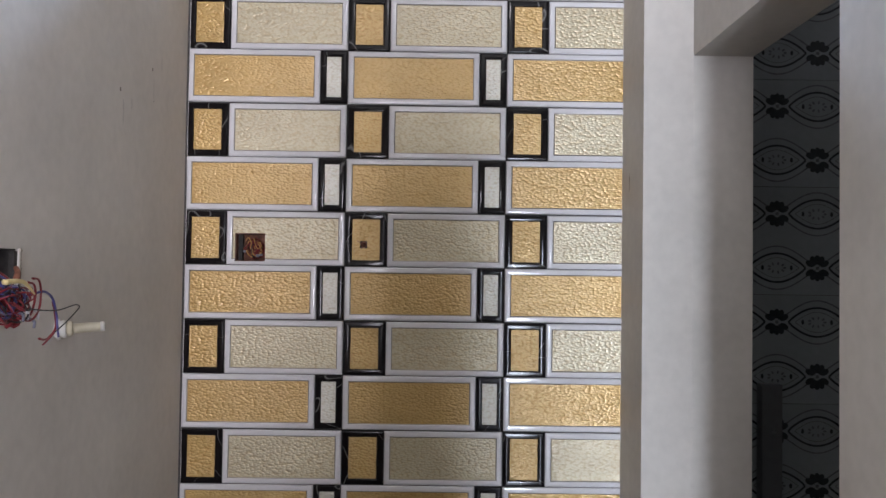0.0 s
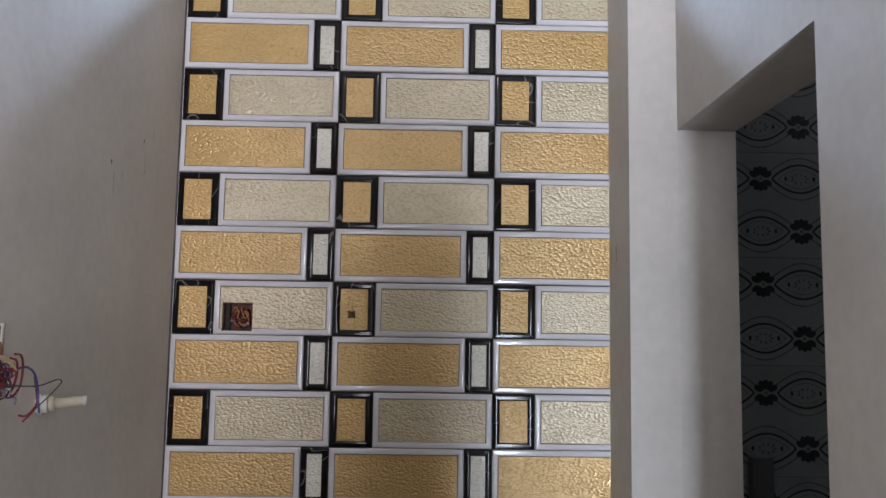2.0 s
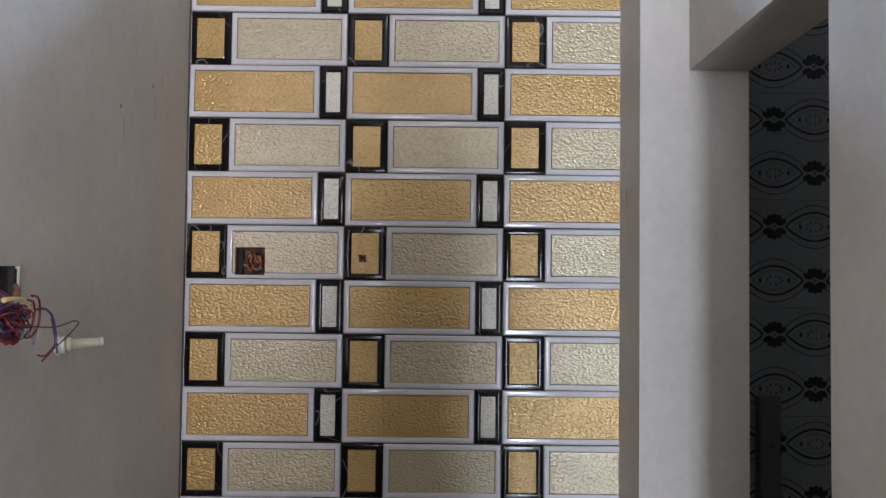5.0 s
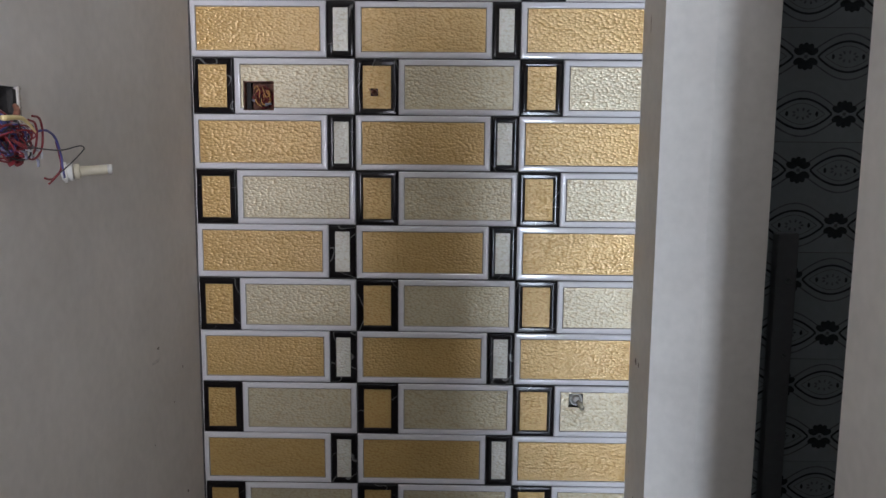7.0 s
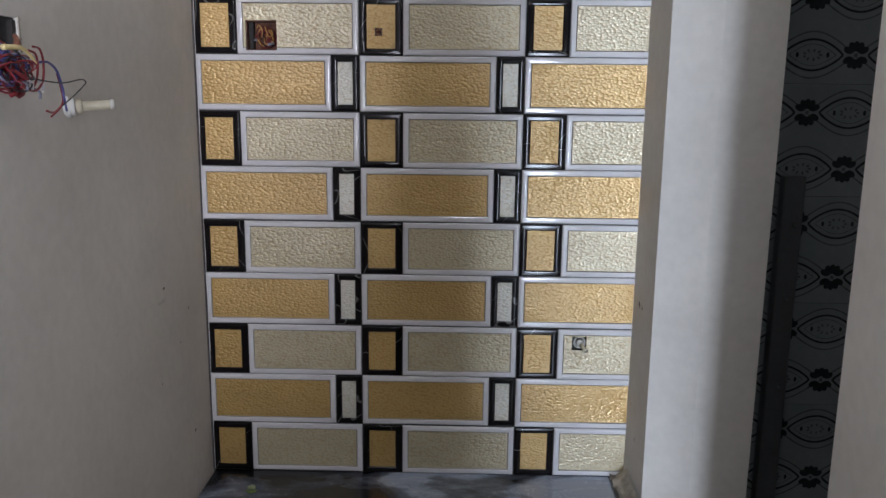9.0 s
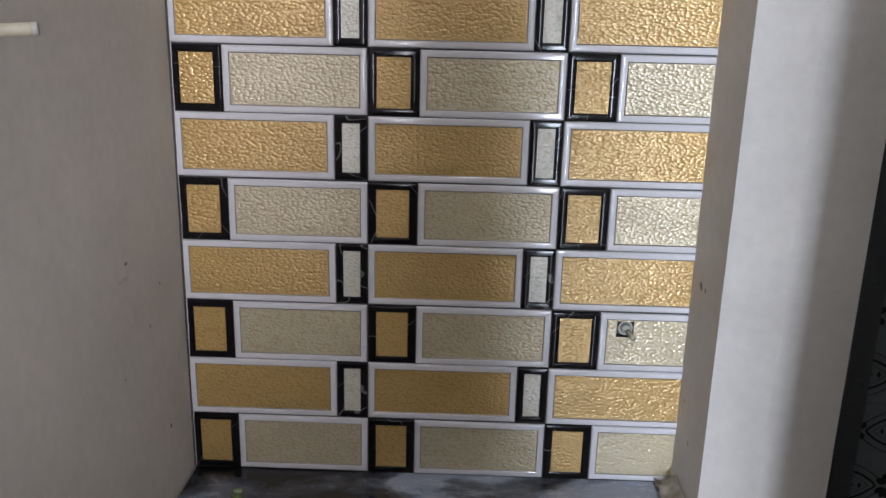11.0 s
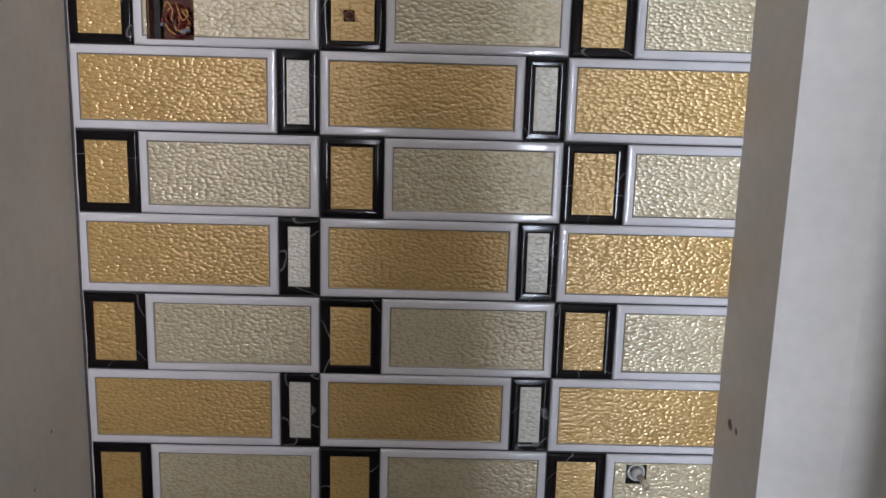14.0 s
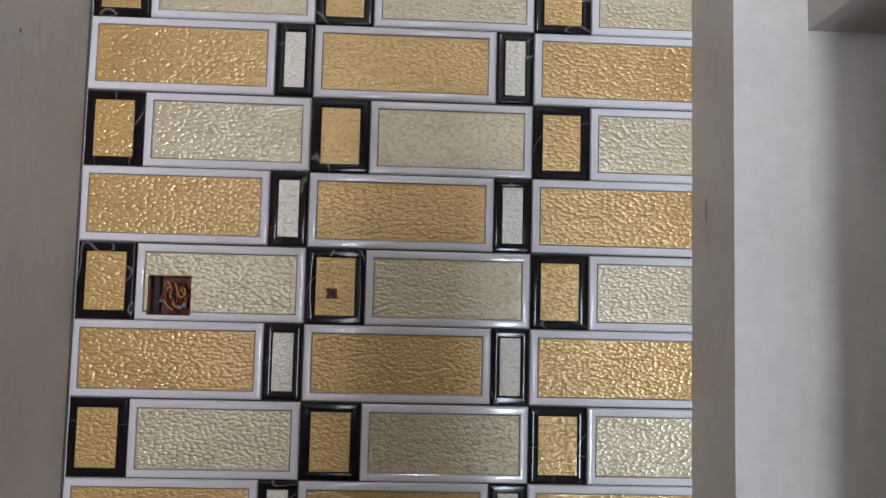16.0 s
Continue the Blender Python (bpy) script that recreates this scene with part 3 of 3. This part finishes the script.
part("wire", tube(bmesh.new(), [(HX + 0.003, 0.004, HZ - 0.002), (HX - 0.004, -0.004, HZ + 0.004), (HX - 0.010, -0.007, HZ + 0.006), (HX - 0.017, -0.006, HZ + 0.011)], 0.0009, 6), RUST, point, "thin stray wire end", smooth=True)

# ---- water point low in the tiles ----
tap = thing("water_point", "plugged white water pipe mouth in a square hole in a tile", "pipe outlet")
tcx, tcz = (TX0 + TX1) / 2 + 0.002, (TZ0 + TZ1) / 2 + 0.001
part("backing", boxes((TX0, TX1, 0.020, 0.030, TZ0, TZ1)), mottle(mat("dark_mortar", (0.10, 0.105, 0.085), 0.8), (0.10, 0.105, 0.085), 0.3, 60), tap, "dark greenish mortar")
part("socket_rim", lathe(bmesh.new(), [(0.017, -0.014), (0.0180, 0.0), (0.0172, 0.004), (0.0145, 0.004), (0.0135, 0.0), (0.0135, -0.012)], pose(tcx, 0.006, tcz, 90, 0, 0), 24), PVC, tap, "white pipe socket", smooth=True)
plug = part("plug", lathe(bmesh.new(), [(0.0118, -0.012), (0.0118, 0.010), (0.0105, 0.013), (0.004, 0.014)], pose(tcx + 0.001, 0.006, tcz, 90, 0, 0), 20), plastic("plug_grey", (0.42, 0.40, 0.36)), tap, "grey threaded plug", smooth=True)
part("knob", tube(bmesh.new(), [(tcx + 0.003, -0.008, tcz - 0.003), (tcx + 0.010, -0.024, tcz - 0.010), (tcx + 0.013, -0.032, tcz - 0.014)], (0.0062, 0.0068), 14, False), CREAM, plug, smooth=True)

# ---- switch box in the side wall, its loose wires ----
sbox = thing("switch_box", "open steel switch box sunk in the painted wall", "switch box")
part("shell", boxes((-0.059, -0.056, BY0, BY1, BZ0, BZ1), (-0.056, -0.008, BY1 - 0.0015, BY1 - 0.0003, BZ0, BZ1), (-0.056, -0.008, BY0 + 0.0003, BY0 + 0.0015, BZ0, BZ1),
                    (-0.056, -0.008, BY0 + 0.0015, BY1 - 0.0015, BZ0 + 0.0003, BZ0 + 0.0015), (-0.056, -0.008, BY0 + 0.0015, BY1 - 0.0015, BZ1 - 0.0015, BZ1 - 0.0003)), DARK, sbox, "dark inside of the steel box")
part("lug", boxes((-0.014, -0.004, BY1 - 0.012, BY1 - 0.0005, BZ0 + 0.010, BZ1 - 0.004), bevel=0.001), DARK, sbox, "bent dark lug")
part("screw_post", lathe(bmesh.new(), [(0.006, -0.02), (0.006, 0.0), (0.003, 0.001)], pose(-0.030, -0.945, 1.195, 0, 90, 0), 12), STEEL, sbox)
bm = bmesh.new()
for k in range(26):
    z = BZ0 + (BZ1 - BZ0) * k / 25
    w = 0.0022 + 0.0016 * noise.noise((k * 0.9, 0, 0))
    box(bm, WX - 0.0005, WX + w, BY1 - 0.001, BY1 + 0.001 + w, z - 0.0014, z + 0.0014)
part("broken_edge", bm, PLASTER, sbox, "ragged broken plaster edge")

bundle = thing("wire_bundle", "tangle of red, blue and grey wires hanging from the switch box", "wires")
def wire(pts, r, m, label=""):
    part("wire", tube(bmesh.new(), pts, r, 8), m, bundle, label, smooth=True)
wire([(0.030, -0.985, 1.135), (0.05, -0.950, 1.124), (0.058, -0.900, 1.118), (0.06, -0.856, 1.117), (0.06, -0.798, 1.123), (0.06, -0.781, 1.119), (0.06, -0.791, 1.112), (0.06, -0.830, 1.095), (0.06, -0.874, 1.079)], 0.0012, BLACK)
wire([(0.06, -0.874, 1.079), (0.06, -0.893, 1.070), (0.06, -0.911, 1.063)], 0.0016, RED)
wire([(0.04, -0.945, 1.140), (0.055, -0.911, 1.149), (0.055, -0.886, 1.145), (0.055, -0.870, 1.135), (0.055, -0.860, 1.118)], 0.0021, BLUE)
wire([(0.055, -0.860, 1.118), (0.055, -0.854, 1.103), (0.055, -0.853, 1.092), (0.055, -0.847, 1.070)], 0.0019, BLUE)
wire([(0.052, -0.864, 1.131), (0.051, -0.853, 1.110), (0.050, -0.847, 1.086), (0.050, -0.872, 1.071), (0.050, -0.888, 1.069), (0.050, -0.904, 1.072)], 0.0019, RED)
wire([(0.055, -0.940, 1.171), (0.055, -0.920, 1.168), (0.055, -0.912, 1.150), (0.055, -0.917, 1.121), (0.053, -0.939, 1.104), (0.05, -0.974, 1.110)], 0.0019, RED)
wire([(0.053, -0.950, 1.165), (0.053, -0.930, 1.160), (0.053, -0.926, 1.140), (0.051, -0.934, 1.115), (0.049, -0.955, 1.104)], 0.0019, RED)
part("sleeve", tube(bmesh.new(), [(0.055, -1.024, 1.166), (0.06, -0.985, 1.167), (0.06, -0.962, 1.159), (0.059, -0.941, 1.146)], (0.0045, 0.0018), 8), YELLOW, bundle, "cream insulating sleeve", smooth=True)
part("tie", tube(bmesh.new(), [(0.020, -0.925, 1.188), (0.026, -0.930, 1.180), (0.028, -0.938, 1.168)], (0.004, 0.0055), 8), RUST, bundle, "brown tape wrap", smooth=True)
rng = random.Random(11)
for k in range(46):
    m = (RED, BLUE, BLACK, RED, BLACK, GREY, RED, BLUE, plastic("violet_wire", (0.15, 0.08, 0.22)) if k == 8 else RED)[k % 9]
    ox, oy, oz = rng.uniform(0.026, 0.050), -0.968 + rng.uniform(-0.034, 0.012), 1.137 + rng.uniform(-0.010, 0.006)
    a, b, ph = rng.uniform(0.012, 0.034), rng.uniform(0.012, 0.026), rng.uniform(0, 6.28)
    n = rng.randint(5, 9)
    st = rng.uniform(0.6, 1.0) * rng.choice((-1, 1))
    pts = [(max(0.007, ox + 0.010 * math.sin(q * 1.3 + ph)), oy + a * math.cos(ph + st * q), oz + b * math.sin(ph + st * q) - 0.002 * q * 0.3) for q in range(n)]
    wire(pts, rng.choice((0.0011, 0.0014, 0.0018)), m)
for k in range(7):
    y0, z0 = -0.962 + rng.uniform(-0.03, 0.012), 1.122 + rng.uniform(-0.014, 0.018)
    wire([(0.030, y0 - 0.016, z0 + 0.014), (0.038, y0, z0), (0.040, y0 + 0.012, z0 - 0.010), (0.034, y0 + 0.006, z0 - 0.016)], 0.0034, RED, "thick dark red wire")
PALE = plastic("pale_wire_end", (0.55, 0.56, 0.60))
for k in range(4):
    y, z = -0.922 - 0.016 * k + rng.uniform(-0.006, 0.006), 1.128 + rng.uniform(-0.022, 0.016)
    wire([(0.048, y, z), (0.055, y + 0.006, z - 0.006), (0.053, y + 0.009, z - 0.016)], 0.0022, PALE if k % 2 == 0 else GREY, "stripped pale wire end")
for k in range(3):
    wire([(-0.03, -0.96 - 0.02 * k, 1.200), (0.0, -0.955 - 0.02 * k, 1.185), (0.026, -0.955 - 0.01 * k, 1.168), (0.036, -0.96, 1.145)], 0.0020, (RED, BLUE, BLACK)[k])

# ---- pipe stub in the side wall ----
stub = thing("pipe_stub", "cream plastic pipe stub in a white socket in the wall", "pipe")
ax = Matrix.Translation((0.004, -0.731, 1.074)) @ Vector((0.068, 0.026, 0.005)).to_track_quat("Z", "Y").to_matrix().to_4x4()
part("patch", lathe(bmesh.new(), [(0.020, -0.006), (0.019, 0.0004), (0.010, 0.001)], ax, 18), PVC, stub, "white filler round the socket")
part("socket", lathe(bmesh.new(), [(0.0150, -0.01), (0.0155, 0.003), (0.0165, 0.005), (0.0165, 0.0095), (0.0120, 0.0100)], ax, 22), PVC, stub, "white pipe socket", smooth=True)
collar = part("collar", lathe(bmesh.new(), [(0.0110, 0.0105), (0.0140, 0.0125), (0.0142, 0.0200), (0.0120, 0.0220)], ax, 22), CREAM, stub, smooth=True)
part("pipe", lathe(bmesh.new(), [(0.0095, 0.010), (0.0092, 0.068), (0.0088, 0.0684), (0.0060, 0.0684)], ax, 22), CREAM, stub, "cream plastic pipe", smooth=True)
part("mouth", lathe(bmesh.new(), [(0.0080, 0.0686), (0.0094, 0.0688), (0.0094, 0.0765), (0.0082, 0.0770), (0.0074, 0.072)], ax, 22), plastic("pipe_mouth_grey", (0.38, 0.37, 0.34)), stub, "grey pipe mouth", smooth=True)

# ---- nicks and smudges on the paint ----
def nick(name, place, size, facing, label, m=SMUDGE, seed=0):
    """A shallow chip: an uneven lens lying on the wall."""
    r = random.Random(seed)
    bm = bmesh.new()
    n = 11
    rim = []
    for k in range(n):
        a = 2 * math.pi * k / n
        q = r.uniform(0.65, 1.15)
        rim.append(bm.verts.new((0.0002 * facing, size[0] * q * math.cos(a), size[1] * q * math.sin(a))))
    mid = bm.verts.new((0.0012 * facing, 0, 0))
    for k in range(n):
        bm.faces.new((rim[k], rim[(k + 1) % n], mid))
    bmesh.ops.recalc_face_normals(bm, faces=bm.faces)
    ob = new(name, mesh_of(bm, m))
    ob.location = place
    return tagged(ob, label, "wall mark", "marks on the walls")


marks = ((-0.467, 1.581, 0.004, 0.006), (-0.274, 1.672, 0.0035, 0.006), (-0.315, 0.629, 0.007, 0.004), (-0.149, 0.535, 0.004, 0.004),
         (-0.218, 0.462, 0.003, 0.004), (-0.142, 0.184, 0.006, 0.005), (-0.261, 1.597, 0.002, 0.003), (-0.36, 0.40, 0.002, 0.003))
for k, (y, z, a, b) in enumerate(marks):
    nick("paint_chip", (WX, y, z), (a, b), 1, "small dark nick in the painted wall", SMUDGE, k)
for k, (y, z, a, b) in enumerate(((-0.066, 0.541, 0.010, 0.010), (-0.094, 0.539, 0.006, 0.008), (-0.040, 0.243, 0.004, 0.004), (-0.095, 0.159, 0.003, 0.009), (-0.075, 1.435, 0.006, 0.028))):
    nick("paint_chip", (XR + 0.0075 * -y / 0.185, y, z), (a, b), -1, "dark chip in the plaster beside the tiles", SMUDGE if k < 4 else PLASTER, 20 + k)

for k, (y, z, a, b) in enumerate(((-0.448, 1.535, 0.005, 0.034), (-0.262, 1.625, 0.003, 0.030), (-0.400, 1.560, 0.004, 0.020), (-0.330, 0.600, 0.030, 0.006), (-0.210, 1.700, 0.004, 0.022))):
    nick("wall_smear", (WX, y, z), (a, b), 1, "faint grey smear on the painted wall", SMEAR, 40 + k)

# ---- scrap on the ledge ----
scrap = thing("debris_scrap", "small whitish scrap with a green edge lying on the marble", "debris")
bm = bmesh.new()
bmesh.ops.create_icosphere(bm, subdivisions=2, radius=0.013)
for v in bm.verts:
    q = 1 + 0.35 * noise.noise(v.co * 120)
    v.co = (v.co.x * q, v.co.y * q * 0.8, max(-0.0035, v.co.z * q * 0.45))
bmesh.ops.translate(bm, verts=bm.verts, vec=(0.143, -0.118, 0.0037))
part("flake", bm, mottle(mat("pale_scrap", (0.30, 0.36, 0.22), 0.5), (0.30, 0.36, 0.22), 0.2, 60), scrap, smooth=True)
bm = bmesh.new()
bmesh.ops.create_icosphere(bm, subdivisions=2, radius=0.016)
for v in bm.verts:
    q = 1 + 0.4 * noise.noise(v.co * 90 + Vector((3, 1, 0)))
    v.co = (v.co.x * q, v.co.y * q * 0.7, max(-0.002, v.co.z * q * 0.25))
bmesh.ops.translate(bm, verts=bm.verts, vec=(0.146, -0.137, 0.0022))
part("leaf_bit", bm, mottle(mat("green_scrap", (0.10, 0.15, 0.05), 0.6), (0.10, 0.15, 0.05), 0.3, 60), scrap, "dull green bit", smooth=True)

# ---- corner beside the tiles: an open dark joint and a ragged line of filler ----
corner = thing("corner_joint", "dark open joint with a ragged white filler line beside the tiles", "joint", kind="structure")
part("gap", boxes((WX + 0.0002, 0.0046, -0.0066, 0.0, 0.001, SILL - 0.002)), GROUT, corner, "dark open joint")
rng = random.Random(31)
bm = bmesh.new()
rows, z, n = [], 0.002, 0
while z < SILL - 0.004:
    w = 0.0014 + 0.0022 * max(0.0, noise.noise((z * 14, 0.5, 0))) + rng.uniform(-0.0005, 0.0006)
    x = 0.0042 + 0.0016 * noise.noise((z * 7, 3.1, 0))
    rows.append([bm.verts.new(p) for p in ((x, -0.0060, z), (x + w * 0.35, -0.0078, z), (x + w, -0.0062, z))])
    z += rng.uniform(0.006, 0.016)
for p, q in zip(rows, rows[1:]):
    for k in range(2):
        bm.faces.new((p[k], p[k + 1], q[k + 1], q[k]))
part("filler", bm, WHITE, corner, "ragged white filler")
